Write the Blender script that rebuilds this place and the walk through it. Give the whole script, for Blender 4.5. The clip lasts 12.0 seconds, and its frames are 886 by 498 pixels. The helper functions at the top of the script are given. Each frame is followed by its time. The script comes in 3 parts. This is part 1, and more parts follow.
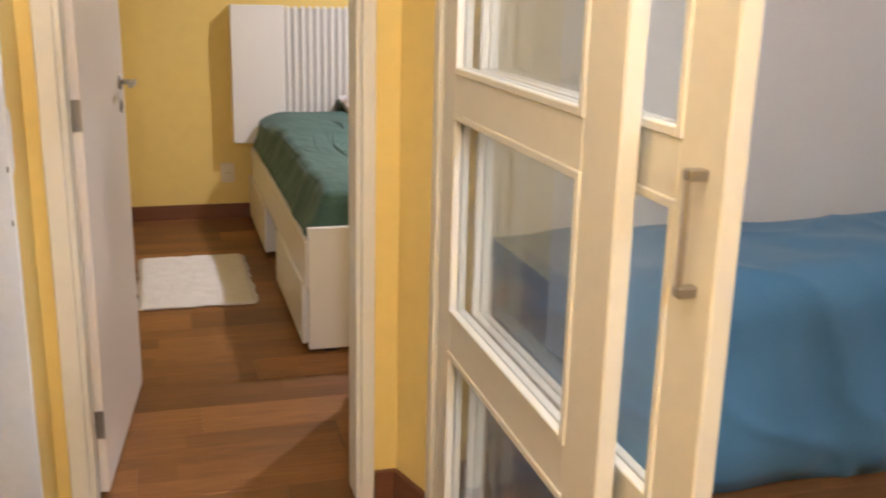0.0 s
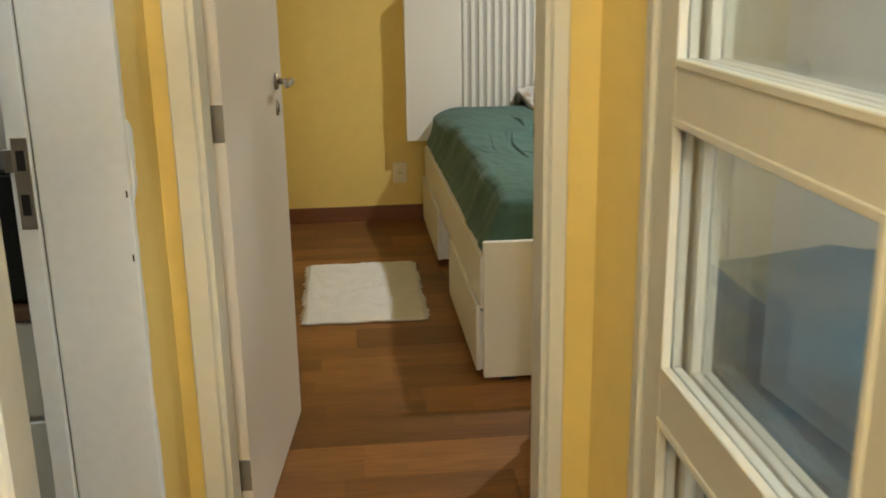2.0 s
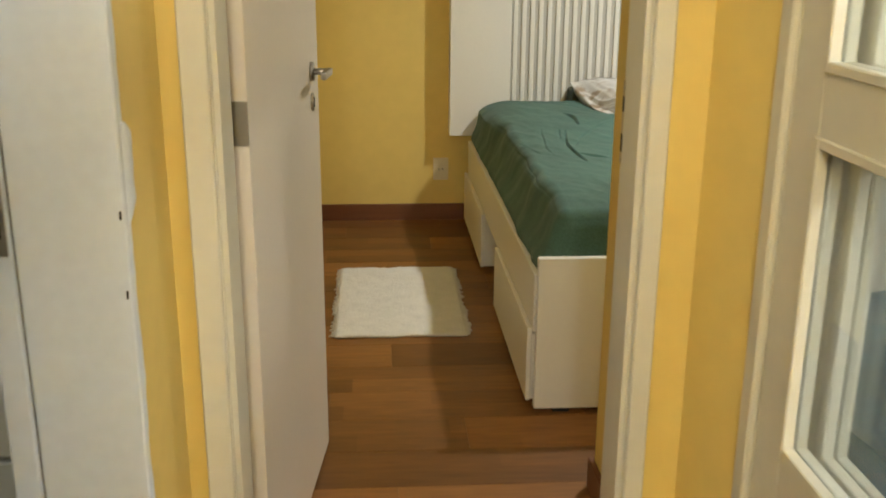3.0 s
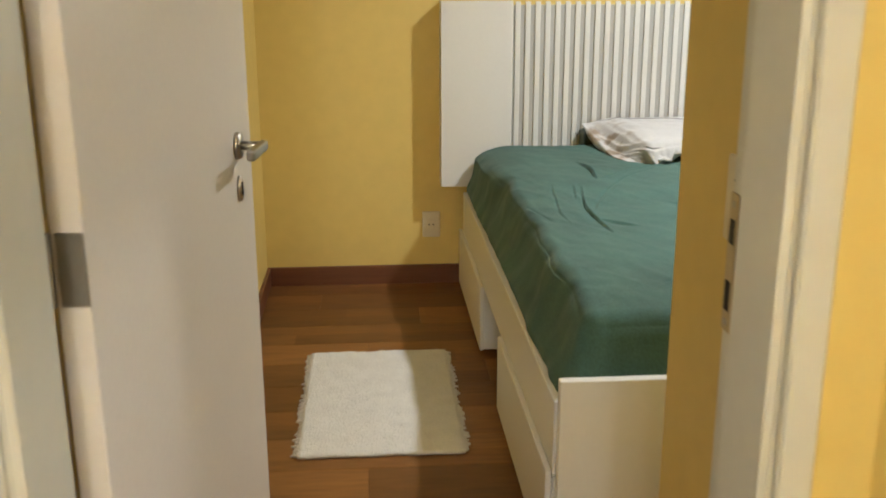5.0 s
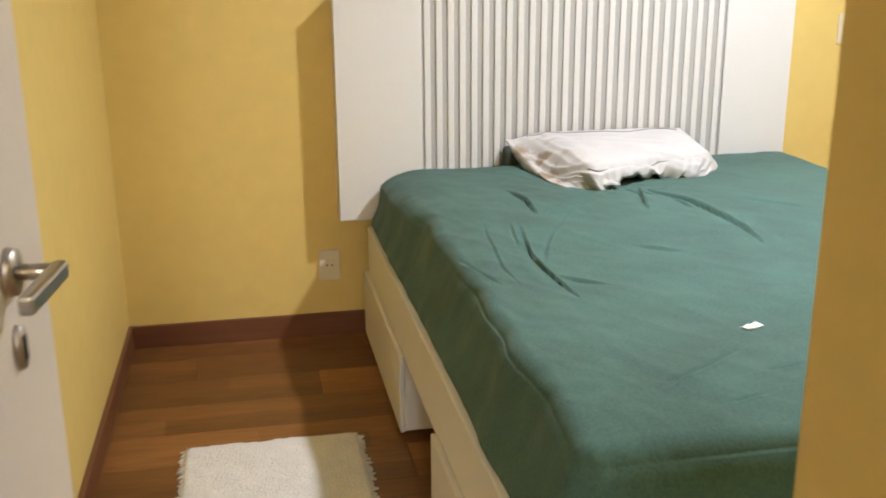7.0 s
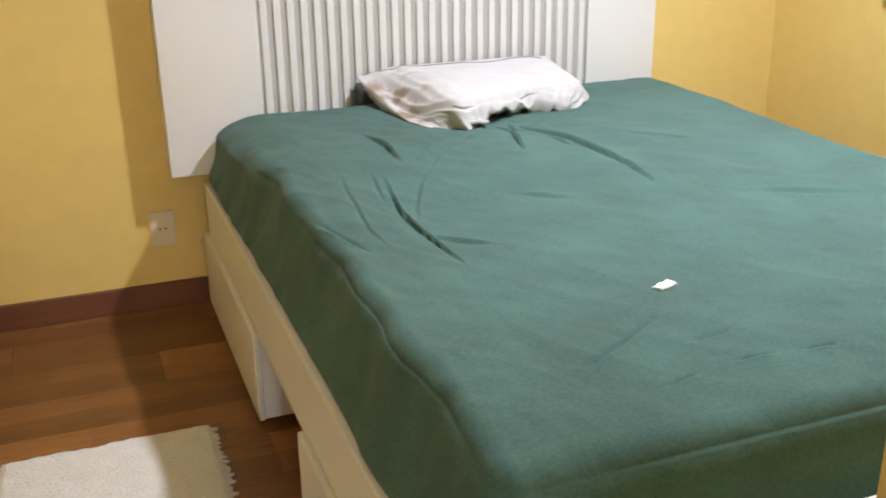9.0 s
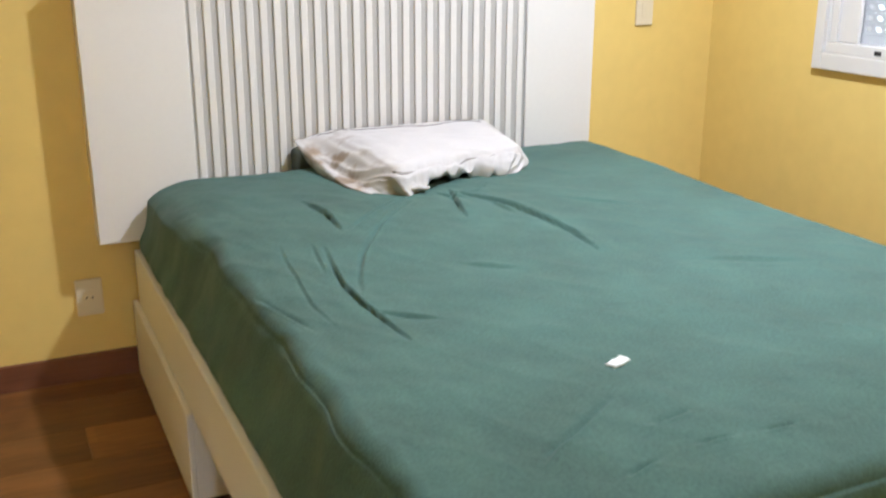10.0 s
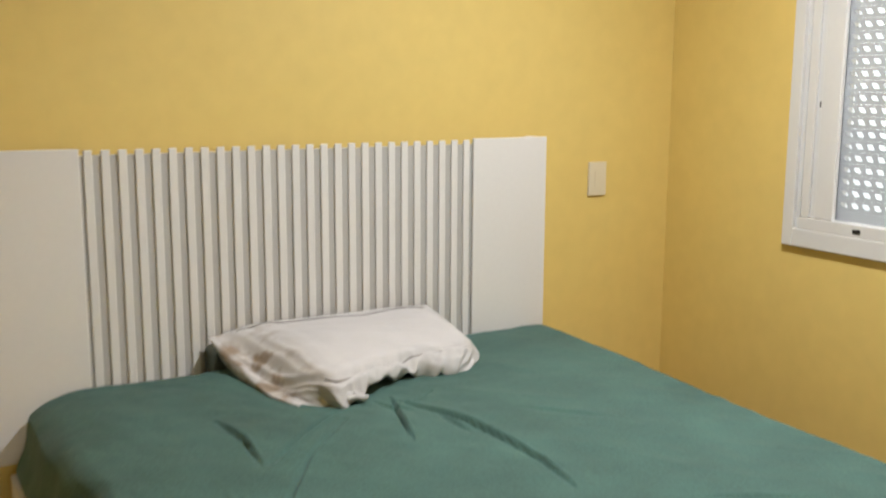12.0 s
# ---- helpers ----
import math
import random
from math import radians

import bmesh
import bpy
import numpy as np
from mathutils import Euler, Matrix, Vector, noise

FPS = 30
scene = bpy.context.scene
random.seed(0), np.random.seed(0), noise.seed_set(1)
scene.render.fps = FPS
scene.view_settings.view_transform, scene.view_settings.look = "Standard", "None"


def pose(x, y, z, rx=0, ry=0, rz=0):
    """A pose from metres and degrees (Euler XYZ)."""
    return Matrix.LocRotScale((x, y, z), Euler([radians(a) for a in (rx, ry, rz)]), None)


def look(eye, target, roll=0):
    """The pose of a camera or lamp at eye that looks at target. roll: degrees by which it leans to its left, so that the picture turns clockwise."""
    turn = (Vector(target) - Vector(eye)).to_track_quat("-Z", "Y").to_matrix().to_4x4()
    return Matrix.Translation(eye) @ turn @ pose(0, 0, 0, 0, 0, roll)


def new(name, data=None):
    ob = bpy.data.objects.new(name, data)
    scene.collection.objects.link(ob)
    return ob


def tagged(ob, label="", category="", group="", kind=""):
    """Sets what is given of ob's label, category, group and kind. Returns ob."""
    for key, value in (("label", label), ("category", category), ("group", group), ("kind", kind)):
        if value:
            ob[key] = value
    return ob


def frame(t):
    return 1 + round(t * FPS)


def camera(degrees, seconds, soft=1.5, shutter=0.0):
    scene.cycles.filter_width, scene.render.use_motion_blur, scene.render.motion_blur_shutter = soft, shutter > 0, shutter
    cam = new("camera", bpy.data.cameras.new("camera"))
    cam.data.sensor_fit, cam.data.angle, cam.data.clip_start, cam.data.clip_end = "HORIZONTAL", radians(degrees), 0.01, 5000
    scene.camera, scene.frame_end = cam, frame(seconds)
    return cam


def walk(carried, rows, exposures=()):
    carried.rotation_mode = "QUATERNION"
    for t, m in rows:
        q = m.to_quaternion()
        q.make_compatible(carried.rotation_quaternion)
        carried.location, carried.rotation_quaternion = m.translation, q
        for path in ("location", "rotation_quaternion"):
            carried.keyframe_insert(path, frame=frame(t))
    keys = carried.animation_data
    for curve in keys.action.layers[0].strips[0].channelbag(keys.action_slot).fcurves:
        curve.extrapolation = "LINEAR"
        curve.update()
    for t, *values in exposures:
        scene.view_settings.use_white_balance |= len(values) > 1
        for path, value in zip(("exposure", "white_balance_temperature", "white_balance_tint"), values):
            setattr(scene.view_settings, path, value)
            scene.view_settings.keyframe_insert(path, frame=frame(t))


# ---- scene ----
cam = camera(48.7, 12.0, soft=1.8, shutter=0.7)
PATH = [
    (0, (0.145, 0.076, 1.409), (0.688, 1.925, 0.874), 1.4),
    (0.5, (0.171, 0.149, 1.41), (0.585, 2.035, 0.887), 0.9),
    (1, (0.204, 0.258, 1.399), (0.508, 2.165, 0.879), 0.2),
    (1.5, (0.224, 0.375, 1.389), (0.457, 2.289, 0.855), -0.6),
    (2, (0.212, 0.537, 1.377), (0.404, 2.448, 0.818), -0.9),
    (2.5, (0.193, 0.718, 1.372), (0.353, 2.625, 0.789), -0.1),
    (3, (0.187, 0.907, 1.354), (0.319, 2.816, 0.77), 0.4),
    (5, (0.256, 1.665, 1.354), (0.398, 3.584, 0.807), -0.1),
    (5.5, (0.248, 1.856, 1.363), (0.447, 3.767, 0.807), 0.2),
    (6, (0.25, 2.022, 1.36), (0.503, 3.926, 0.803), -0.2),
    (6.5, (0.252, 2.205, 1.356), (0.564, 4.099, 0.796), -0.2),
    (7, (0.254, 2.408, 1.342), (0.628, 4.29, 0.778), -0.4),
    (9, (0.307, 2.767, 1.292), (0.968, 4.522, 0.595), -0.9),
    (9.5, (0.293, 2.785, 1.322), (1.033, 4.518, 0.654), -0.5),
    (10, (0.305, 2.844, 1.314), (1.111, 4.574, 0.717), 0.1),
    (10.5, (0.338, 2.928, 1.32), (1.19, 4.659, 0.793), 0.4),
    (11, (0.366, 3.003, 1.347), (1.252, 4.736, 0.886), 0.4),
    (11.5, (0.398, 3.102, 1.412), (1.314, 4.83, 0.994), 0.5),
    (12, (0.457, 3.241, 1.401), (1.421, 4.961, 1.066), 0.3),
]
EXPOSURES = [(0.0, 0.06, 6150, 23), (0.5, -0.05, 5950, 18), (1.0, -0.16, 6050, 12), (1.5, -0.32, 6200, 5), (2.5, -0.24, 6600, 4), (3.0, -0.14, 6700, 3),
             (5.0, 0.02, 6150, 7), (5.5, 0.12, 6250, 10), (7.0, 0.31, 5980, 13), (9.0, 0.34, 5750, 15), (10.0, 0.27, 5700, 14), (11.0, 0.04, 5980, 12), (12.0, -0.29, 6280, 11)]
walk(cam, [(t, look(eye, target, roll)) for t, eye, target, roll in PATH], EXPOSURES)

# ---------------------------------------------------------------- light
world = bpy.data.worlds.new("sky")
scene.world = world
world.use_nodes = True
wn = world.node_tree
sky = wn.nodes.new("ShaderNodeTexSky")
sky.sky_type, sky.sun_disc = "NISHITA", False
sky.sun_elevation, sky.sun_rotation = radians(40), radians(250)
wn.links.new(sky.outputs[0], wn.nodes["Background"].inputs[0])
wn.nodes["Background"].inputs[1].default_value = 0.05


def bulb(name, at, watts, colour, radius):
    data = bpy.data.lights.new(name, "POINT")
    data.energy, data.color, data.shadow_soft_size = watts, colour, radius
    ob = new(name, data)
    ob.location = at
    return ob


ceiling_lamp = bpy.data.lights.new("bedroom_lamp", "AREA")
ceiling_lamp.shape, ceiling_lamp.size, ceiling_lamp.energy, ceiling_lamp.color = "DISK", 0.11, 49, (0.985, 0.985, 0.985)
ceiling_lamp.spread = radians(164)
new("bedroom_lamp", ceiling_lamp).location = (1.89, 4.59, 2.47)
bulb("hall_lamp", (0.16, 0.62, 2.44), 30, (1.0, 0.91, 0.77), 0.06)
bulb("far_hall_lamp", (0.03, -1.30, 2.20), 92, (0.90, 0.95, 1.0), 0.10)
# unseen sources, added to brighten the side room and the tiled room
bulb("side_room_fill", (2.10, 0.90, 2.36), 58, (0.94, 0.97, 1.0), 0.10)
bulb("tiled_room_fill", (-1.0, 1.7, 2.36), 12, (0.90, 0.95, 1.0), 0.10)


# ---------------------------------------------------------------- materials
def material(name, colour, rough=0.5, metal=0.0, vary=0.08, grain=60.0, patch=2.5, bump=0.05, stretch=(1, 1, 1), spec=0.4, per_piece=0.0, sheen=0.0, nap=(1, 1, 1)):
    m = bpy.data.materials.new(name)
    m.use_nodes = True
    nt = m.node_tree
    n, link = nt.nodes, nt.links.new
    b = n["Principled BSDF"]
    b.inputs["Metallic"].default_value = metal
    b.inputs["Specular IOR Level"].default_value = spec
    b.inputs["Sheen Weight"].default_value = sheen
    b.inputs["Sheen Roughness"].default_value = 0.45
    b.inputs["Sheen Tint"].default_value = (*nap, 1)
    tc = n.new("ShaderNodeTexCoord")
    mp = n.new("ShaderNodeMapping")
    mp.inputs["Scale"].default_value = stretch
    link(tc.outputs["Object"], mp.inputs[0])
    big, fine = n.new("ShaderNodeTexNoise"), n.new("ShaderNodeTexNoise")
    big.inputs["Scale"].default_value, big.inputs["Detail"].default_value = patch, 4
    fine.inputs["Scale"].default_value, fine.inputs["Detail"].default_value = grain, 5
    link(mp.outputs[0], big.inputs[0])
    link(mp.outputs[0], fine.inputs[0])
    mixed = n.new("ShaderNodeMath")
    mixed.operation = "MULTIPLY_ADD"
    mixed.inputs[1].default_value = 0.5
    half = n.new("ShaderNodeMath")
    half.operation = "MULTIPLY"
    half.inputs[1].default_value = 0.5
    link(fine.outputs[0], half.inputs[0])
    link(big.outputs[0], mixed.inputs[0])
    link(half.outputs[0], mixed.inputs[2])
    ramp = n.new("ShaderNodeValToRGB")
    ramp.color_ramp.elements[0].position, ramp.color_ramp.elements[1].position = 0.3, 0.7
    ramp.color_ramp.elements[0].color = (*[c * (1 - vary) for c in colour], 1)
    ramp.color_ramp.elements[1].color = (*[min(1, c * (1 + vary)) for c in colour], 1)
    link(mixed.outputs[0], ramp.inputs[0])
    out = ramp.outputs[0]
    if per_piece:
        info, hsv = n.new("ShaderNodeObjectInfo"), n.new("ShaderNodeHueSaturation")
        rng = n.new("ShaderNodeMapRange")
        rng.inputs["To Min"].default_value, rng.inputs["To Max"].default_value = 1 - per_piece, 1 + per_piece
        link(info.outputs["Random"], rng.inputs[0])
        link(rng.outputs[0], hsv.inputs["Value"])
        link(out, hsv.inputs["Color"])
        out = hsv.outputs[0]
    link(out, b.inputs["Base Color"])
    r = n.new("ShaderNodeMapRange")
    r.inputs["To Min"].default_value, r.inputs["To Max"].default_value = max(0.03, rough - 0.07), min(1, rough + 0.07)
    link(big.outputs[0], r.inputs[0])
    link(r.outputs[0], b.inputs["Roughness"])
    if bump:
        bp = n.new("ShaderNodeBump")
        bp.inputs["Strength"].default_value, bp.inputs["Distance"].default_value = bump, 0.01
        link(fine.outputs[0], bp.inputs["Height"])
        link(bp.outputs[0], b.inputs["Normal"])
    return m


YELLOW = material("yellow_wall_paint", (0.72, 0.540, 0.172), 0.55, vary=0.05, grain=16, patch=1.0, bump=0.02)
GREY_WALL = material("pale_wall_paint", (0.62, 0.59, 0.54), 0.6, vary=0.04, grain=90, patch=1.3, bump=0.10)
CEILING = material("ceiling_paint", (0.80, 0.79, 0.76), 0.7, vary=0.02, bump=0.05)
CREAM = material("cream_lacquer", (0.645, 0.612, 0.510), 0.42, vary=0.03, grain=40, bump=0.03)
JAMB_WHITE = material("worn_white_paint", (0.72, 0.77, 0.84), 0.5, vary=0.05, grain=45, patch=3, bump=0.08)
DOOR_PAINT = material("off_white_door_paint", (0.70, 0.64, 0.57), 0.45, vary=0.03, grain=120, bump=0.06)
WHITE = material("white_bed_lacquer", (0.71, 0.69, 0.66), 0.38, vary=0.02, grain=70, bump=0.02)
PVC = material("white_window_plastic", (0.66, 0.65, 0.63), 0.35, vary=0.02, bump=0.01)
SHUTTER = material("grey_shutter_plastic", (0.34, 0.34, 0.345), 0.45, vary=0.04, bump=0.02)
SHEET = material("green_cotton_sheet", (0.056, 0.117, 0.098), 0.92, vary=0.30, grain=160, patch=6.0, bump=0.10, sheen=0.06)
CHROME = material("polished_steel", (0.72, 0.70, 0.67), 0.24, metal=1.0, vary=0.04, grain=60, bump=0.0)
BACKING = material("grey_slat_backing", (0.45, 0.435, 0.41), 0.5, vary=0.03, bump=0.02)
GREEN_DARK = material("dark_grey_green", (0.060, 0.066, 0.052), 0.9, vary=0.1, grain=200, bump=0.1)
BLUE = material("blue_cotton_cover", (0.060, 0.165, 0.258), 0.9, vary=0.12, grain=220, patch=3, bump=0.12, sheen=0.2)
RUG = material("white_cotton_rug", (0.74, 0.71, 0.66), 0.95, vary=0.10, grain=140, patch=16, bump=0.9)
SKIRT = material("brown_skirting_wood", (0.150, 0.056, 0.026), 0.4, vary=0.25, grain=30, patch=4, bump=0.05, stretch=(0.15, 0.15, 3))
def strip_laminate():
    """Laminate printed with three rows of short oak strips of differing shade."""
    m = material("laminate_oak", (0.205, 0.088, 0.025), 0.45, spec=0.35, vary=0.36, grain=30, patch=4, bump=0.02, stretch=(0.25, 2.2, 1), per_piece=0.12)
    n, link = m.node_tree.nodes, m.node_tree.links.new
    b = n["Principled BSDF"]
    base = b.inputs["Base Color"].links[0].from_socket
    tc, info, shift, brick = n.new("ShaderNodeTexCoord"), n.new("ShaderNodeObjectInfo"), n.new("ShaderNodeVectorMath"), n.new("ShaderNodeTexBrick")
    shift.operation = "MULTIPLY_ADD"
    shift.inputs[1].default_value = (7.3, 0.0, 0.0)
    link(info.outputs["Random"], shift.inputs[0])
    link(tc.outputs["Object"], shift.inputs[2])
    link(shift.outputs[0], brick.inputs["Vector"])
    brick.inputs["Scale"].default_value, brick.inputs["Mortar Size"].default_value = 1.0, 0.0
    brick.inputs["Brick Width"].default_value, brick.inputs["Row Height"].default_value = 0.74, 0.0975
    brick.inputs["Color1"].default_value, brick.inputs["Color2"].default_value = (0.70, 0.67, 0.64, 1), (1.30, 1.32, 1.34, 1)
    brick.offset, brick.squash = 0.37, 1.0
    mix = n.new("ShaderNodeMix")
    mix.data_type, mix.blend_type = "RGBA", "MULTIPLY"
    mix.inputs["Factor"].default_value = 1.0
    link(base, mix.inputs["A"])
    link(brick.outputs["Color"], mix.inputs["B"])
    link(mix.outputs["Result"], b.inputs["Base Color"])
    return m


PLANK = strip_laminate()
JOINT = material("dark_joint", (0.05, 0.025, 0.012), 0.8)
STEEL = material("brushed_steel", (0.42, 0.40, 0.37), 0.33, metal=1.0, vary=0.06, grain=80, bump=0.02)
DARK = material("dark_hole", (0.012, 0.010, 0.009), 0.7)
PLASTIC = material("ivory_switch_plastic", (0.70, 0.62, 0.45), 0.35, vary=0.02, bump=0.0)
BRASS = material("dull_brass", (0.50, 0.41, 0.26), 0.45, metal=0.7, vary=0.08, grain=60, bump=0.02)
# grey that stands for the shade inside the lining's groove
GROOVE_SHADE = material("grey_groove_shade", (0.20, 0.20, 0.19), 0.7, vary=0.05, bump=0.0)
TILE = material("white_glazed_tile", (0.70, 0.71, 0.69), 0.2, vary=0.03, bump=0.02, per_piece=0.03)
BLACK = material("black_glass_front", (0.015, 0.016, 0.016), 0.15, vary=0.1, bump=0.0)
BROWN_TOP = material("brown_counter_edge", (0.16, 0.09, 0.05), 0.5, vary=0.2)
PAPER = material("white_paper", (0.80, 0.82, 0.80), 0.8, vary=0.03)
FLOOR_TILE = material("beige_floor_tile", (0.45, 0.42, 0.37), 0.3, vary=0.06)


def striped_case():
    m = material("white_striped_pillowcase", (0.53, 0.51, 0.495), 0.9, vary=0.06, grain=240, patch=8, bump=0.12)
    nt = m.node_tree
    n, link = nt.nodes, nt.links.new
    b = n["Principled BSDF"]
    base = b.inputs["Base Color"].links[0].from_socket
    tc, sep = n.new("ShaderNodeTexCoord"), n.new("ShaderNodeSeparateXYZ")
    link(tc.outputs["Object"], sep.inputs[0])
    # brown marks on the crumpled end
    spots, fade, both, tint = n.new("ShaderNodeTexNoise"), n.new("ShaderNodeMapRange"), n.new("ShaderNodeMath"), n.new("ShaderNodeMix")
    spots.inputs["Scale"].default_value = 15
    link(tc.outputs["Object"], spots.inputs[0])
    fade.inputs["From Min"].default_value, fade.inputs["From Max"].default_value = -0.16, -0.25
    link(sep.outputs["X"], fade.inputs[0])
    sharp = n.new("ShaderNodeMapRange")
    sharp.inputs["From Min"].default_value, sharp.inputs["From Max"].default_value = 0.47, 0.62
    link(spots.outputs[0], sharp.inputs[0])
    both.operation = "MULTIPLY"
    link(sharp.outputs[0], both.inputs[0])
    link(fade.outputs[0], both.inputs[1])
    tint.data_type = "RGBA"
    link(both.outputs[0], tint.inputs["Factor"])
    link(base, tint.inputs["A"])
    tint.inputs["B"].default_value = (0.30, 0.235, 0.175, 1)
    link(tint.outputs["Result"], b.inputs["Base Color"])
    return m


CASE = striped_case()

GLASS = bpy.data.materials.new("clear_glass")
GLASS.use_nodes = True
gb = GLASS.node_tree.nodes["Principled BSDF"]
gb.inputs["Base Color"].default_value = (0.93, 0.96, 0.95, 1)
gb.inputs["Roughness"].default_value = 0.0
gb.inputs["IOR"].default_value = 1.45
gb.inputs["Transmission Weight"].default_value = 1.0


# ---------------------------------------------------------------- building blocks
def box(bm, x0, x1, y0, y1, z0, z1, bevel=0.0, seg=1):
    m = Matrix.Translation(((x0 + x1) / 2, (y0 + y1) / 2, (z0 + z1) / 2)) @ Matrix.Diagonal((x1 - x0, y1 - y0, z1 - z0, 1))
    made = bmesh.ops.create_cube(bm, size=1, matrix=m)["verts"]
    if bevel:
        edges = list({e for v in made for e in v.link_edges})
        bmesh.ops.bevel(bm, geom=edges, offset=bevel, segments=seg, affect="EDGES", profile=0.5)
    return bm


def rod(bm, a, b, r, n=12):
    a, b = Vector(a), Vector(b)
    turn = (b - a).to_track_quat("Z", "Y").to_matrix().to_4x4()
    bmesh.ops.create_cone(bm, cap_ends=True, segments=n, radius1=r, radius2=r, depth=(b - a).length, matrix=Matrix.Translation((a + b) / 2) @ turn)
    return bm


def disc(bm, centre, axis, rx, ry, depth, n=20):
    turn = Vector(axis).to_track_quat("Z", "Y").to_matrix().to_4x4()
    bmesh.ops.create_cone(bm, cap_ends=True, segments=n, radius1=1, radius2=0.92, depth=1, matrix=Matrix.Translation(centre) @ turn @ Matrix.Diagonal((rx, ry, depth, 1)))
    return bm


def boxes(*rows, bevel=0.0, seg=1):
    bm = bmesh.new()
    for row in rows:
        box(bm, *row, bevel=bevel, seg=seg)
    return bm


def mesh(name, bm, mat, smooth=False):
    data = bpy.data.meshes.new(name)
    bm.to_mesh(data)
    bm.free()
    data.materials.append(mat)
    if smooth:
        data.polygons.foreach_set("use_smooth", [True] * len(data.polygons))
    return data


def part(name, bm, mat, parent, label="", smooth=False):
    ob = new(name, mesh(name, bm, mat, smooth))
    ob.parent = parent
    ob.matrix_parent_inverse = Matrix.Identity(4)
    return tagged(ob, label)


def thing(name, label, category, at=(0, 0, 0), group=""):
    ob = new(name)
    ob.location = at
    ob.empty_display_size = 0.1
    return tagged(ob, label, category, group)


def solid(name, bm, mat, label, category, kind="", smooth=False):
    return tagged(new(name, mesh(name, bm, mat, smooth)), label, category, kind=kind)


def prism(corners, z0, z1):
    bm = bmesh.new()
    low = [bm.verts.new((x, y, z0)) for x, y in corners]
    high = [bm.verts.new((x, y, z1)) for x, y in corners]
    bm.faces.new(low[::-1])
    bm.faces.new(high)
    k = len(corners)
    for i in range(k):
        bm.faces.new((low[i], low[(i + 1) % k], high[(i + 1) % k], high[i]))
    bmesh.ops.recalc_face_normals(bm, faces=bm.faces)
    return bm


def soft_box(size, r, step, shape, closed=True):
    """A rounded box round the origin's base (z from 0), meshed in steps, each vertex moved by shape(p, n)."""
    sx, sy, sz = size
    pts, faces, index = [], [], {}

    def vert(p):
        key = tuple(round(c, 4) for c in p)
        if key not in index:
            index[key] = len(pts)
            pts.append(p)
        return index[key]

    def sheet(axis, value, a, b, la, lb, flip):
        na, nb = max(2, round(2 * la / step)), max(2, round(2 * lb / step))
        for i in range(na):
            for j in range(nb):
                quad = []
                for di, dj in ((0, 0), (1, 0), (1, 1), (0, 1)):
                    p = [0, 0, 0]
                    p[axis], p[a], p[b] = value, -la + 2 * la * (i + di) / na, -lb + 2 * lb * (j + dj) / nb
                    quad.append(vert(p))
                faces.append(quad[::-1] if flip else quad)

    hx, hy, hz = sx / 2, sy / 2, sz / 2
    sheet(2, hz, 0, 1, hx, hy, False)
    if closed:
        sheet(2, -hz, 0, 1, hx, hy, True)
    sheet(0, hx, 1, 2, hy, hz, False)
    sheet(0, -hx, 1, 2, hy, hz, True)
    sheet(1, hy, 2, 0, hz, hx, False)
    sheet(1, -hy, 2, 0, hz, hx, True)
    bm = bmesh.new()
    vs = []
    for p in pts:
        p = Vector(p)
        q = Vector((max(-hx + r, min(hx - r, p.x)), max(-hy + r, min(hy - r, p.y)), max(-hz + r, min(hz - r, p.z))))
        n = (p - q).normalized() if (p - q).length > 1e-6 else Vector((0, 0, 1))
        p = q + n * r + Vector((0, 0, hz))
        vs.append(bm.verts.new(shape(p, n)))
    for quad in faces:
        bm.faces.new([vs[i] for i in quad])
    return bm


def along(p, line):
    """The signed distance from p to a polyline, and how far along it the nearest place lies, from 0 to 1."""
    best, signed, place = 9.0, 9.0, 0.0
    lengths = [math.dist(a, b) for a, b in zip(line, line[1:])]
    total, gone = sum(lengths), 0.0
    for (ax, ay), (bx, by), long in zip(line, line[1:], lengths):
        dx, dy = bx - ax, by - ay
        t = max(0, min(1, ((p.x - ax) * dx + (p.y - ay) * dy) / (dx * dx + dy * dy)))
        ox, oy = p.x - ax - t * dx, p.y - ay - t * dy
        d = math.hypot(ox, oy)
        if d < best:
            best, signed, place = d, d * (1.0 if dx * oy - dy * ox > 0 else -1.0), (gone + t * long) / total
        gone += long
    return signed, place


# ---------------------------------------------------------------- the shell
TOP = 2.55


def wall(name, bm, mat, label):
    return solid(name, bm, mat, label, "wall", "structure")


wall("wall_north", boxes((-0.365, 3.0, 5.88, 6.03, -0.02, TOP)), YELLOW, "smooth yellow painted bedroom wall behind the headboard")
wall("wall_west", boxes((-0.365, -0.215, 2.63, 5.88, -0.02, TOP)), YELLOW, "smooth yellow painted bedroom wall behind the open door")
WY0, WY1, WZ0, WZ1 = 4.10, 5.29, 0.965, 2.10
wall("wall_east", boxes((2.85, 3.0, 3.16, WY0, -0.02, TOP), (2.85, 3.0, WY1, 5.88, -0.02, TOP), (2.85, 3.0, WY0, WY1, -0.02, WZ0), (2.85, 3.0, WY0, WY1, WZ1, TOP)), YELLOW, "yellow painted bedroom wall with a window")
wall("wall_partition", boxes((0.90, 3.45, 3.05, 3.16, -0.02, TOP), (0.744, 0.90, 2.63, 3.16, -0.02, TOP)), YELLOW, "yellow painted wall corner beside the bedroom door")
wall("wall_door", boxes((-0.335, -0.092, 2.48, 2.63, -0.02, TOP), (0.648, 0.73, 2.48, 2.63, -0.02, TOP), (-0.092, 0.648, 2.48, 2.63, 2.122, TOP)), YELLOW, "yellow painted wall round the bedroom doorway")
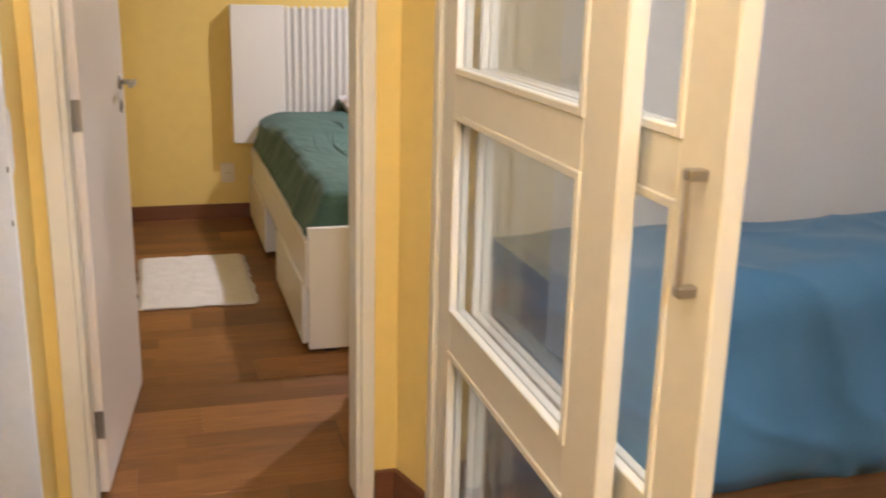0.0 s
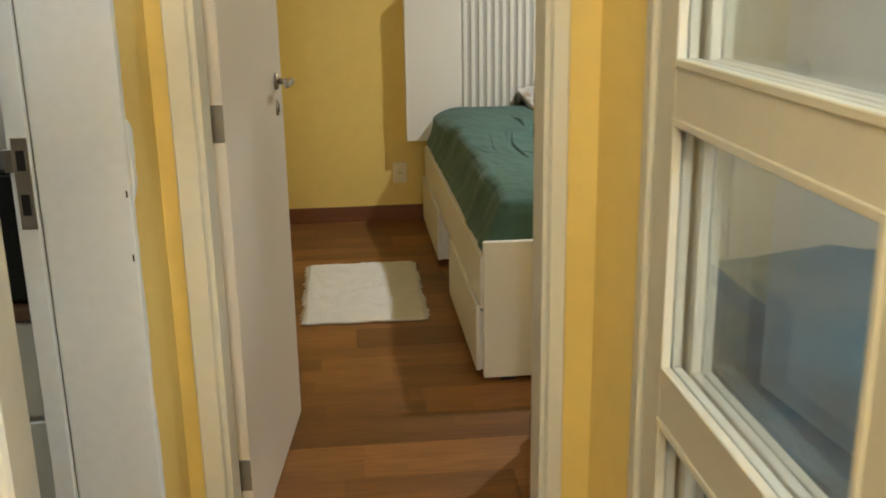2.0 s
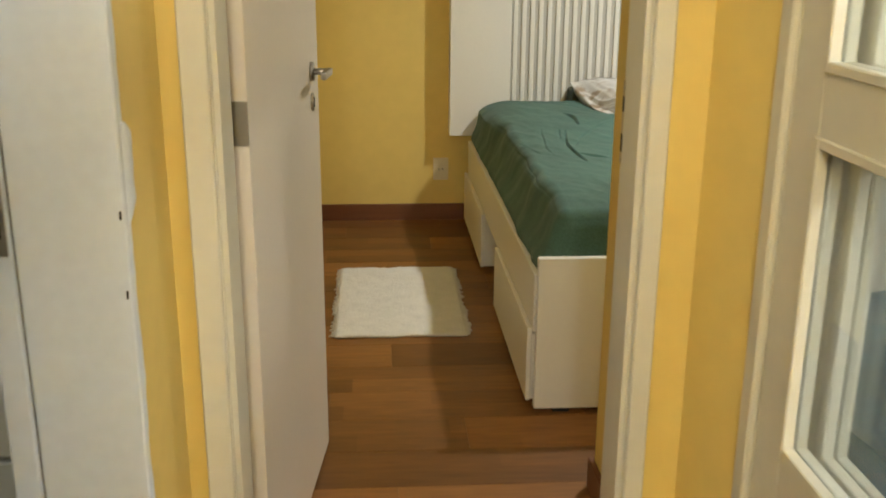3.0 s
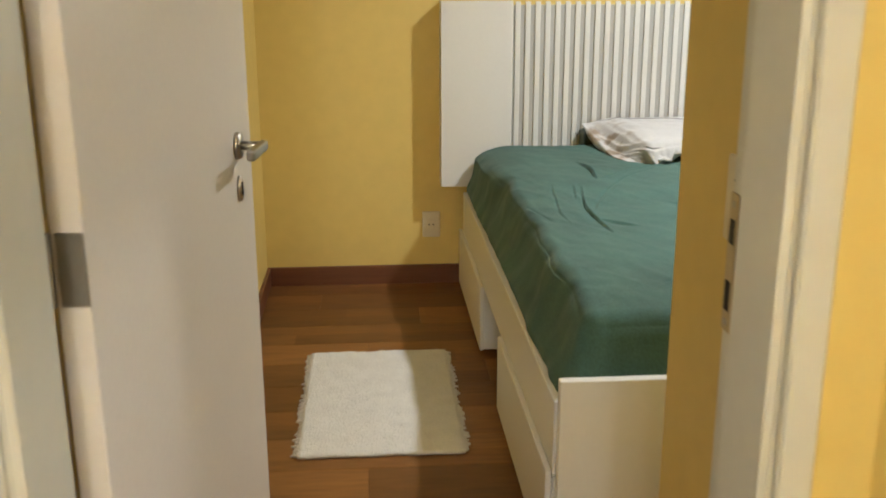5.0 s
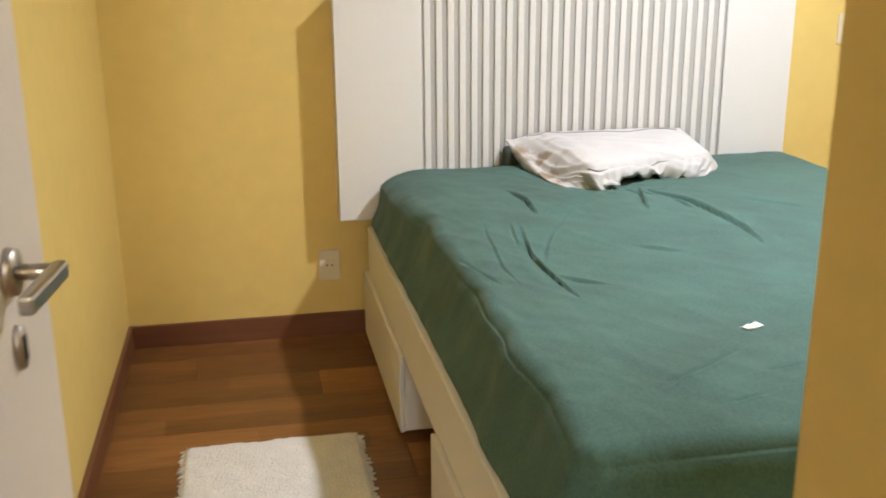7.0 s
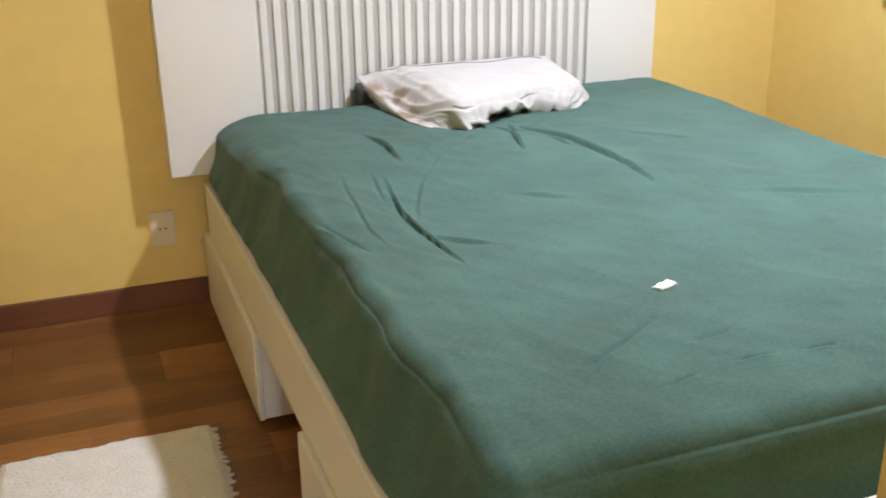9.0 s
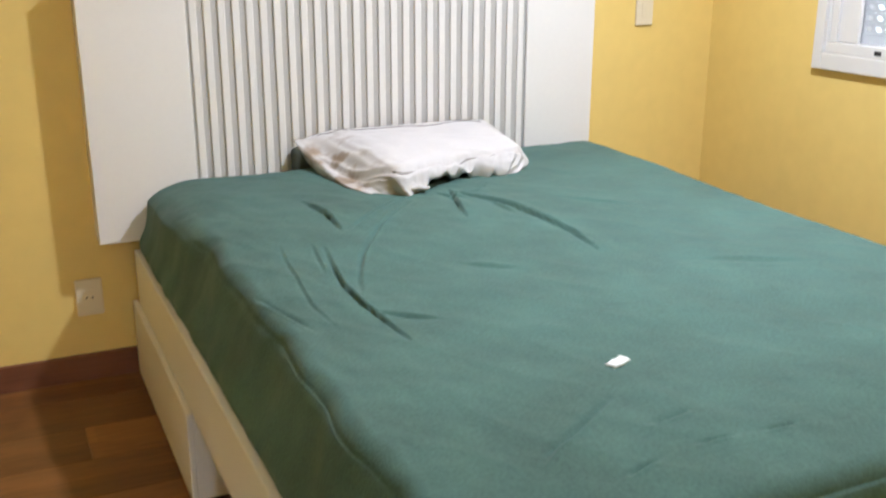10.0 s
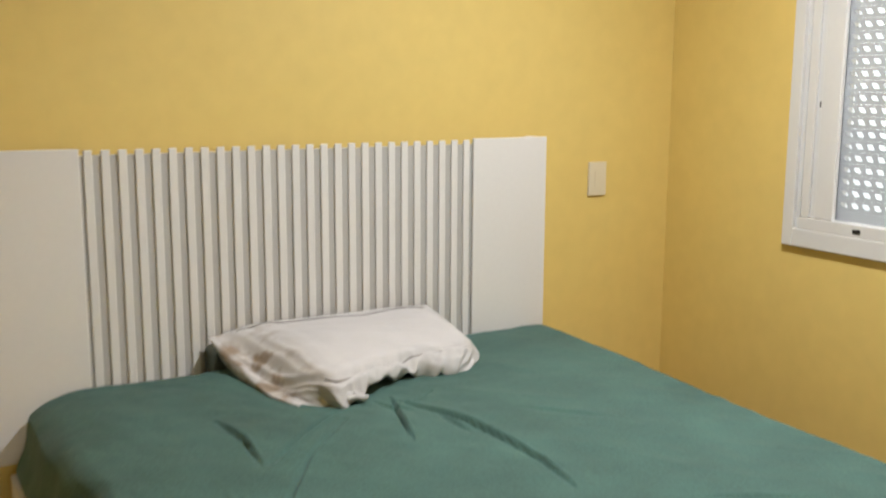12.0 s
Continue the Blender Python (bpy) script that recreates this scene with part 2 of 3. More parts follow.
wall("wall_corner", prism([(0.73, 2.48), (0.782, 2.313), (0.93, 2.313), (0.93, 2.63), (0.73, 2.63)], -0.02, TOP), YELLOW, "yellow painted splayed corner of the hall")
wall("wall_hall_east", boxes((0.782, 0.93, 0.25, 2.313, 2.14, TOP), (0.782, 0.93, -1.6, 0.25, -0.02, TOP)), YELLOW, "yellow painted hall wall over the sliding door")
wall("wall_hall_west", boxes((-0.335, -0.152, 2.215, 2.48, -0.02, TOP), (-0.335, -0.125, -1.6, 1.445, -0.02, TOP), (-0.335, -0.152, 1.445, 2.215, 2.122, TOP)), YELLOW, "yellow painted hall wall with a doorway")
wall("wall_hall_south", boxes((-0.335, 0.93, -1.75, -1.6, -0.02, TOP)), YELLOW, "plain yellow wall closing the hall")
wall("wall_side_room", boxes((0.93, 3.45, 3.02, 3.05, -0.02, TOP), (3.45, 3.6, -1.6, 3.16, -0.02, TOP), (0.93, 3.45, -1.75, -1.6, -0.02, TOP)), GREY_WALL, "pale grey painted wall of the side room")
wall("wall_tiled_room", boxes((-2.1, -1.95, 0.2, 3.2, -0.02, TOP), (-1.95, -0.365, 3.05, 3.2, -0.02, TOP), (-1.95, -0.335, 0.2, 0.35, -0.02, TOP)), GREY_WALL, "pale wall of the tiled room")
solid("ceiling", boxes((-2.1, 3.6, -1.75, 6.03, TOP, TOP + 0.12)), CEILING, "plain white painted ceiling", "ceiling", "structure")
solid("floor_tiled_room", boxes((-2.1, -0.34, 0.2, 3.2, -0.06, -0.004)), FLOOR_TILE, "beige floor tiles of the side room", "floor", "structure")
FLOOR = solid("floor", boxes((-0.40, 3.6, -1.75, 6.0, -0.06, -0.008)), JOINT, "brown oak laminate plank floor", "floor", "structure")

# skirting boards
H, D = 0.085, 0.015
skirts = boxes((-0.215, 0.64, 5.88 - D, 5.88, 0, H), (0.64, 2.85, 5.88 - D, 5.88, 0, H), (-0.215, -0.215 + D, 2.66, 5.88 - D, 0, H), (2.85 - D, 2.85, 3.16 + D, 5.88 - D, 0, H),
               (0.744 - D, 0.744, 2.645, 3.16 + D, 0, H), (0.744, 2.85, 3.16, 3.16 + D, 0, H), (-0.152, -0.152 + D, 2.22, 2.48, 0, H), (-0.125, -0.125 + D, -1.6, 1.38, 0, H),
               (0.782 - D, 0.782, -1.6, 0.18, 0, H), (0.93, 3.45, 3.02 - D, 3.02, 0, H), bevel=0.002)
solid("baseboard", skirts, SKIRT, "dark brown wooden skirting board along the walls", "baseboard", "structure")
solid("baseboard_corner", prism([(0.73, 2.48), (0.668, 2.48), (0.668, 2.465), (0.720, 2.465), (0.765, 2.318), (0.780, 2.318)], 0, H), SKIRT, "dark brown skirting round the splayed corner", "baseboard", "structure")

# ---------------------------------------------------------------- bedroom doorway
JL, JR = -0.070, 0.626
frame_1 = thing("door_frame", "cream painted wooden frame of the bedroom doorway", "door frame", (0, 2.5, 0))
frame_1["kind"] = "structure"


def at_parent(bm, parent):
    bmesh.ops.translate(bm, verts=bm.verts, vec=-parent.location)
    return bm


def put(name, bm, mat, parent, label="", smooth=False):
    return part(name, at_parent(bm, parent), mat, parent, label, smooth)


put("jamb", boxes((JL - 0.022, JL, 2.477, 2.636, 0, 2.10), bevel=0.002), CREAM, frame_1)
put("jamb", boxes((JR, JR + 0.022, 2.477, 2.624, 0, 2.10), bevel=0.002), CREAM, frame_1)
put("head_jamb", boxes((JL - 0.022, JR + 0.022, 2.477, 2.636, 2.10, 2.122), bevel=0.002), CREAM, frame_1)
put("casing", boxes((JL - 0.048, JL - 0.003, 2.462, 2.4775, 0, 2.145), bevel=0.003), CREAM, frame_1)
put("casing", boxes((JR + 0.003, JR + 0.038, 2.462, 2.4775, 0, 2.145), bevel=0.003), CREAM, frame_1)
put("casing", boxes((JL - 0.003, JR + 0.003, 2.462, 2.4775, 2.103, 2.145), bevel=0.003), CREAM, frame_1)
put("casing", boxes((JL - 0.06, JL - 0.024, 2.632, 2.642, 0, 2.145), bevel=0.003), CREAM, frame_1)
put("door_stop", boxes((JL, JL + 0.010, 2.477, 2.600, 0, 2.10), bevel=0.001), CREAM, frame_1)
put("door_stop", boxes((JR - 0.010, JR, 2.477, 2.578, 0, 2.10), bevel=0.001), CREAM, frame_1)
plate = put("strike_plate", boxes((JR - 0.0025, JR + 0.001, 2.6000, 2.6225, 0.988, 1.136), bevel=0.0008), BRASS, frame_1, "dull brass strike plate")
for za, zb in ((1.083, 1.109), (1.011, 1.043)):
    part("strike_hole", at_parent(boxes((JR - 0.0032, JR, 2.6050, 2.6180, za, zb)), frame_1), DARK, plate, "dark latch hole")

for z in (1.125, 0.998):
    part("screw", at_parent(disc(bmesh.new(), (JR - 0.0025, 2.6115, z), (-1, 0, 0), 0.004, 0.004, 0.002, 10), frame_1), STEEL, plate)

# the open door leaf, in its own frame: x along the leaf from the hinge, y towards the room
LEAF = 0.772
door = thing("door", "off-white painted flush door standing open", "door", (-0.077, 2.668, 0))
door.rotation_euler[2] = radians(90 - 6.0)
part("leaf", boxes((0, LEAF, -0.036, 0, 0.012, 2.10), bevel=0.0015), DOOR_PAINT, door)
for z in (0.215, 1.055, 1.87):
    hinge = part("hinge", boxes((-0.004, 0.0, -0.036, -0.006, z - 0.04, z + 0.04), bevel=0.001), STEEL, door, "brushed steel hinge")
    bm = rod(bmesh.new(), (-0.006, 0.003, z - 0.04), (-0.006, 0.003, z + 0.04), 0.006)
    part("hinge_pin", bm, STEEL, hinge)
HX, HZ, KZ = 0.667, 1.070, 0.996
for side in (-1, 1):
    y = -0.036 if side > 0 else 0.0
    lever = part("lever_handle", disc(bmesh.new(), (HX, y - side * 0.004, HZ), (0, -side, 0), 0.021, 0.024, 0.009, 24), STEEL, door, "brushed steel lever handle with a round rosette", True)
    part("neck", rod(bmesh.new(), (HX, y - side * 0.006, HZ), (HX, y - side * 0.046, HZ), 0.008), STEEL, lever, smooth=True)
    part("grip", box(bmesh.new(), HX - 0.100, HX + 0.009, y - side * 0.046 - 0.007, y - side * 0.046 + 0.007, HZ - 0.009, HZ + 0.009, 0.004, 2), STEEL, lever)
    key = part("key_plate", disc(bmesh.new(), (HX, y - side * 0.003, KZ), (0, -side, 0), 0.012, 0.023, 0.006, 24), STEEL, door, "oval steel key plate", True)
    part("keyhole", boxes((HX - 0.003, HX + 0.003, y - side * 0.0068 - 0.001, y - side * 0.0068 + 0.001, KZ - 0.012, KZ + 0.012)), DARK, key, "dark keyhole")
part("lock_plate", boxes((LEAF - 0.001, LEAF + 0.0015, -0.030, -0.008, 0.93, 1.13)), STEEL, door, "steel lock faceplate")

# light switch beside the doorway
switch = thing("light_switch", "ivory plastic rocker light switch on the yellow wall", "light switch", (0.744, 2.89, 1.06))
put("cover_plate", boxes((0.735, 0.744, 2.848, 2.934, 1.000, 1.118), bevel=0.004, seg=2), PLASTIC, switch)
put("rocker", boxes((0.7325, 0.736, 2.879, 2.904, 1.034, 1.086), bevel=0.001), PLASTIC, switch)
put("rocker_gap", boxes((0.7345, 0.7352, 2.8775, 2.9055, 1.0325, 1.0875)), DARK, switch, "thin dark gap round the rocker")

# ---------------------------------------------------------------- doorway of the tiled room
frame_2 = thing("door_frame", "worn white painted frame of the tiled room doorway", "door frame", (-0.24, 2.2, 0))
frame_2["kind"] = "structure"
put("lining", boxes((-0.299, -0.150, 2.196, 2.2155, 0, 2.10), bevel=0.002), JAMB_WHITE, frame_2, "worn white lining with a ragged paint edge")
put("rebate", boxes((-0.338, -0.302, 2.188, 2.2155, 0, 2.10), bevel=0.002), JAMB_WHITE, frame_2)
# a strip fills the groove and carries its shade as colour
put("groove", boxes((-0.302, -0.299, 2.199, 2.2155, 0, 2.10)), GROOVE_SHADE, frame_2, "narrow groove, its shade put into a grey strip")
put("head_lining", boxes((-0.338, -0.150, 1.445, 2.2155, 2.10, 2.122), bevel=0.002), JAMB_WHITE, frame_2)
put("lining", boxes((-0.338, -0.123, 1.445, 1.460, 0, 2.10), bevel=0.002), JAMB_WHITE, frame_2)
put("casing", boxes((-0.125, -0.110, 1.390, 1.464, 0, 2.15), bevel=0.004), JAMB_WHITE, frame_2)
sp = put("strike_plate", boxes((-0.330, -0.304, 2.1855, 2.1885, 0.960, 1.115), bevel=0.0006), STEEL, frame_2, "steel strike plate with two latch holes")
part("lip", at_parent(boxes((-0.343, -0.329, 2.183, 2.1885, 1.058, 1.096), bevel=0.0006), frame_2), STEEL, sp)
for za, zb in ((1.060, 1.094), (0.984, 1.020)):
    part("strike_hole", at_parent(boxes((-0.3245, -0.3105, 2.1848, 2.1858, za, zb)), frame_2), DARK, sp, "dark latch hole")
for z in (0.970, 1.105):
    part("screw", at_parent(disc(bmesh.new(), (-0.317, 2.185, z), (0, -1, 0), 0.0035, 0.0035, 0.002, 10), frame_2), STEEL, sp)


def smear(x, y0, z0, z1, reach, wave, step, rise):
    """A thin coat of paint or filler on the hall wall from y0 on, its outer edge wandering smoothly."""
    bm = bmesh.new()
    rows = []
    count = int((z1 - z0) / step)
    for k in range(count + 1):
        z = z0 + (z1 - z0) * k / count
        ends = min(1.0, 6 * k / count, 6 * (1 - k / count)) if rise > 0.002 else 1.0
        w = max(0.002, (reach + wave * noise.noise((z * 7, 0, 3)) + 0.35 * wave * noise.noise((z * 31, 2, 3))) * ends ** 0.5)
        h = rise * (0.7 + 0.5 * noise.noise((z * 40, 5, 1)))
        rows.append([bm.verts.new(v) for v in ((x, y0, z), (x + h, y0 + 0.001, z), (x + h, y0 + 0.55 * w, z), (x + 0.3 * h, y0 + 0.92 * w, z), (x, y0 + w, z))])
    for p, q in zip(rows, rows[1:]):
        for i in range(5):
            bm.faces.new((p[i], q[i], q[(i + 1) % 5], p[(i + 1) % 5]))
    bm.faces.new(rows[0][::-1])
    bm.faces.new(rows[-1])
    bmesh.ops.recalc_face_normals(bm, faces=bm.faces)
    return bm


put("filler", smear(-0.1522, 2.2158, 0.995, 1.135, 0.058, 0.022, 0.004, 0.0045), JAMB_WHITE, frame_2, "smear of white filler", True)
for z in (1.012, 0.900):
    put("nail_hole", boxes((-0.1575, -0.1545, 2.1950, 2.1962, z - 0.006, z + 0.006)), DARK, frame_2, "small dark nail hole")

# ragged edge of the white paint on the hall wall
put("paint_edge", smear(-0.1522, 2.2158, 0.0, 2.10, 0.016, 0.013, 0.008, 0.0012), JAMB_WHITE, frame_2, "ragged brushed edge of white paint", True)

# what shows behind it: drawers under a dark front
unit = thing("kitchen_unit", "white drawer unit with a brown top against the wall", "cabinet", (-0.85, 2.85, 0))
put("body", boxes((-1.35, -0.37, 2.77, 3.045, 0, 0.60), bevel=0.002), TILE, unit)
for za, zb in ((0.03, 0.345), (0.357, 0.595)):
    put("drawer_front", boxes((-1.345, -0.375, 2.75, 2.768, za, zb), bevel=0.004), TILE, unit)
put("top", boxes((-1.36, -0.37, 2.74, 3.045, 0.602, 0.632), bevel=0.003), BROWN_TOP, unit, "brown wooden top")
dark = thing("oven", "black glass-fronted oven on the drawer unit", "oven", (-0.8, 2.85, 0.632))
put("body", boxes((-1.1, -0.38, 2.78, 3.03, 0.633, 0.95), bevel=0.006), BLACK, dark)
put("front", boxes((-1.09, -0.39, 2.765, 2.779, 0.645, 0.94), bevel=0.004), BLACK, dark)

# ---------------------------------------------------------------- sliding glazed door
frame_3 = thing("sliding_door_frame", "cream lacquered wooden frame of the sliding door", "door frame", (0.85, 1.3, 0))
frame_3["kind"] = "structure"
put("casing", boxes((0.770, 0.7835, 2.277, 2.318, 0, 2.14), bevel=0.003), CREAM, frame_3)
put("jamb", boxes((0.784, 0.928, 2.280, 2.3125, 0, 2.14), bevel=0.002), CREAM, frame_3)
put("jamb", boxes((0.784, 0.928, 0.2505, 0.272, 0, 2.14), bevel=0.002), CREAM, frame_3)
put("head_rail", boxes((0.784, 0.928, 0.272, 2.280, 2.09, 2.139), bevel=0.002), CREAM, frame_3)
put("floor_track", boxes((0.79, 0.87, 0.272, 2.280, -0.004, 0.006), bevel=0.001), STEEL, frame_3, "thin steel floor track")


def sliding_leaf(name, label, x0, x1, y0, y1, near, far, panes):
    """A glazed leaf from y0 to y1 between the faces x0 and x1, with stiles near and far and panes (z0, z1)."""
    root = thing(name, label, "door", ((x0 + x1) / 2, (y0 + y1) / 2, 0.006))
    zt = 2.085
    put("stile", boxes((x0, x1, y0, y0 + near, 0.008, zt), bevel=0.003), CREAM, root)
    put("stile", boxes((x0, x1, y1 - far, y1, 0.008, zt), bevel=0.003), CREAM, root)
    edges = [0.008] + [z for pane in panes for z in pane] + [zt]
    for za, zb in zip(edges[::2], edges[1::2]):
        put("rail", boxes((x0, x1, y0 + near, y1 - far, za, zb), bevel=0.0015), CREAM, root)
    a, b = y0 + near, y1 - far
    mid = (x0 + x1) / 2
    for za, zb in panes:
        pane = put("pane", boxes((mid - 0.002, mid + 0.002, a + 0.002, b - 0.002, za + 0.002, zb - 0.002)), GLASS, root, "clear glass pane")
        pane.visible_shadow = False
        for xa, xb in ((x0 - 0.005, mid - 0.003), (mid + 0.003, x1 + 0.004)):
            w = 0.011
            bm = boxes((xa, xb, a - 0.004, a + w, za - 0.004, zb + 0.004), (xa, xb, b - w, b + 0.004, za - 0.004, zb + 0.004),
                       (xa, xb, a + w, b - w, za - 0.004, za + w), (xa, xb, a + w, b - w, zb - w, zb + 0.004), bevel=0.002)
            put("glazing_bead", bm, CREAM, root)
    return root


PANES = [(0.10, 0.540), (0.640, 1.112), (1.206, 1.62), (1.71, 2.0)]
sliding_leaf("sliding_door", "cream lacquered sliding door with large glass panes", 0.785, 0.818, 1.358, 2.2795, 0.132, 0.096, PANES)
leaf_b = sliding_leaf("sliding_door", "cream lacquered sliding door with a steel bar handle, half open", 0.835, 0.868, 1.156, 2.270, 0.117, 0.117, PANES)
pull = put("handle", boxes((0.8065, 0.814, 1.1975, 1.2085, 1.006, 1.164), bevel=0.002, seg=2), CHROME, leaf_b, "brushed steel bar handle")
for z in (1.004, 1.166):
    part("mount", at_parent(boxes((0.806, 0.8355, 1.1935, 1.2125, z - 0.008, z + 0.008), bevel=0.002), leaf_b), STEEL, pull)

# ---------------------------------------------------------------- side room
def blue_shape(p, n):
    low = 1 - p.z / 0.62
    fold = 0.018 * noise.noise((p.x * 3.0 + 5, p.y * 3.0, p.z * 2.0)) + 0.010 * noise.noise((p.x * 7, p.y * 7 + 3, p.z * 4))
    pull = 0.016 * (1 - 2 * abs(noise.noise((p.x * 2.2 + p.z * 4.0 + 2, p.y * 3, p.z * 3.2 - p.x * 1.1)))) ** 3
    drape = 0.018 * low * math.sin(p.x * 11 + 5 * noise.noise((p.x * 2, 0, 0)) + 5 * p.z)
    flare = 0.11 * max(0.0, low) ** 2 if n.y < -0.5 else 0
    return p + n * (fold + pull + flare + (drape if abs(n.z) < 0.5 else 0))


cover = solid("sofa_bed", soft_box((2.15, 0.68, 0.625), 0.13, 0.018, blue_shape), BLUE, "sofa bed under a wrinkled blue cotton cover", "sofa bed", smooth=True)
cover.location = (2.085, 2.666, 0.004)

# ---------------------------------------------------------------- bed
BX0, BX1, BY0, BY1 = 0.655, 2.250, 3.606, 5.772
bed = thing("bed", "white lacquered double bed with drawers and a slatted headboard", "bed", (1.45, 4.7, 0))
put("footboard", boxes((BX0, BX1, BY0, BY0 + 0.026, 0.012, 0.494), bevel=0.003, seg=2), WHITE, bed)
for x in (BX0 + 0.06, BX1 - 0.10):
    put("foot", boxes((x, x + 0.05, BY0 + 0.003, BY0 + 0.023, 0.0, 0.0125)), DARK, bed, "small dark foot pad")
put("side_rail", boxes((0.648, 0.668, BY0 + 0.0265, BY1 - 0.001, 0.255, 0.436), bevel=0.002), WHITE, bed)
put("side_rail", boxes((2.244, 2.264, BY0 + 0.0265, BY1 - 0.001, 0.255, 0.436), bevel=0.002), WHITE, bed)
put("base_panel", boxes((0.669, 2.243, BY0 + 0.027, BY1 - 0.002, 0.375, 0.395)), WHITE, bed)
put("centre_beam", boxes((1.40, 1.50, BY0 + 0.027, BY1 - 0.002, 0.0, 0.374)), WHITE, bed)
for ya, yb in ((BY0 + 0.030, 4.482), (4.962, 5.80)):
    yb = min(yb, 5.862)
    drawer = put("drawer", boxes((0.648, 1.15, ya + 0.004, yb - 0.004, 0.030, 0.245), bevel=0.002), WHITE, bed)
    part("drawer_front", at_parent(boxes((0.633, 0.6475, ya, yb, 0.028, 0.266), bevel=0.002), bed), WHITE, drawer)
# headboard
HZ0, HZ1, SX0, SX1 = 0.460, 1.236, 0.852, 1.980
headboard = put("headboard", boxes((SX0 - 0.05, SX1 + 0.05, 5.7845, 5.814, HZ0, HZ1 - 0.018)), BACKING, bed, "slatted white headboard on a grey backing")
for xa, xb in ((0.552, SX0), (SX1, 2.248)):
    part("side_panel", at_parent(boxes((xa, xb, 5.773, 5.784, HZ0, HZ1), bevel=0.002), bed), WHITE, headboard)
for xa in (SX0 + 0.004, SX1 - 0.034):
    part("post", at_parent(boxes((xa, xa + 0.03, 5.8145, 5.879, HZ0 + 0.05, HZ1 - 0.06)), bed), WHITE, headboard)
for xa in (0.554, 2.235):
    part("side_return", at_parent(boxes((xa, xa + 0.011, 5.7845, 5.879, HZ0, HZ1 - 0.002), bevel=0.002), bed), WHITE, headboard)
COUNT = 27
PITCH = (SX1 - SX0) / COUNT
slat = mesh("slat", boxes((-0.0109, 0.0109, 5.7778 - 4.7, 5.7842 - 4.7, HZ0, HZ1 - 0.004), bevel=0.002), WHITE)
for k in range(COUNT):
    ob = new("slat", slat)
    ob.parent = headboard
    ob.location = (SX0 + (k + 0.5) * PITCH - 1.45, 0, 0)

# mattress with its fitted sheet
CREASES = [
    ([(1.485, 5.30), (1.530, 5.187), (1.560, 5.081), (1.577, 4.95), (1.586, 4.83), (1.574, 4.70)], 0.0168, 0.0066),
    ([(1.487, 5.34), (1.432, 5.167), (1.398, 5.045)], 0.0150, 0.0054),
    ([(1.525, 5.16), (1.530, 5.03)], 0.0070, 0.0070),
    ([(1.60, 5.33), (1.54, 5.28), (1.47, 5.29)], 0.0120, 0.0060),
    ([(1.44, 5.33), (1.455, 5.26), (1.485, 5.21)], 0.0090, 0.0056),
    ([(1.047, 5.33), (1.067, 5.20), (1.058, 5.06)], 0.0125, 0.0068),
    ([(1.40, 5.34), (1.285, 5.255), (1.19, 5.165), (1.08, 5.05)], 0.0130, 0.0085),
    ([(1.315, 5.22), (1.155, 5.045), (1.045, 4.87), (0.985, 4.73), (0.965, 4.66)], 0.0085, 0.0080),
    ([(0.978, 4.94), (0.938, 4.71), (0.934, 4.60), (0.944, 4.50), (0.953, 4.38)], 0.0110, 0.0062),
    ([(0.954, 4.96), (0.922, 4.80)], 0.0055, 0.0070),
    ([(0.862, 4.99), (0.831, 4.79), (0.809, 4.625), (0.812, 4.50)], 0.0042, 0.0064),
    ([(0.690, 4.70), (0.720, 4.605), (0.745, 4.50)], -0.0060, 0.0090),
    ([(0.95, 4.53), (1.05, 4.455)], 0.0070, 0.0085),
    ([(1.24, 4.73), (1.33, 4.66)], 0.0060, 0.0110),
    ([(1.155, 4.030), (1.065, 3.968), (0.985, 3.915), (0.955, 3.882)], 0.0085, 0.0085),
    ([(1.255, 3.950), (1.164, 3.930)], 0.0070, 0.0085),
    ([(1.255, 3.835), (1.195, 3.835)], 0.0080, 0.0070),
    ([(1.370, 3.825), (1.320, 3.830)], 0.0080, 0.0070),
    ([(1.110, 3.815), (1.045, 3.790)], 0.0080, 0.0070),
    ([(1.72, 5.10), (1.86, 4.96)], 0.0050, 0.0120),
    ([(1.75, 4.55), (1.95, 4.42)], 0.0050, 0.0140),
]
MX, MY = 1.452, 4.700


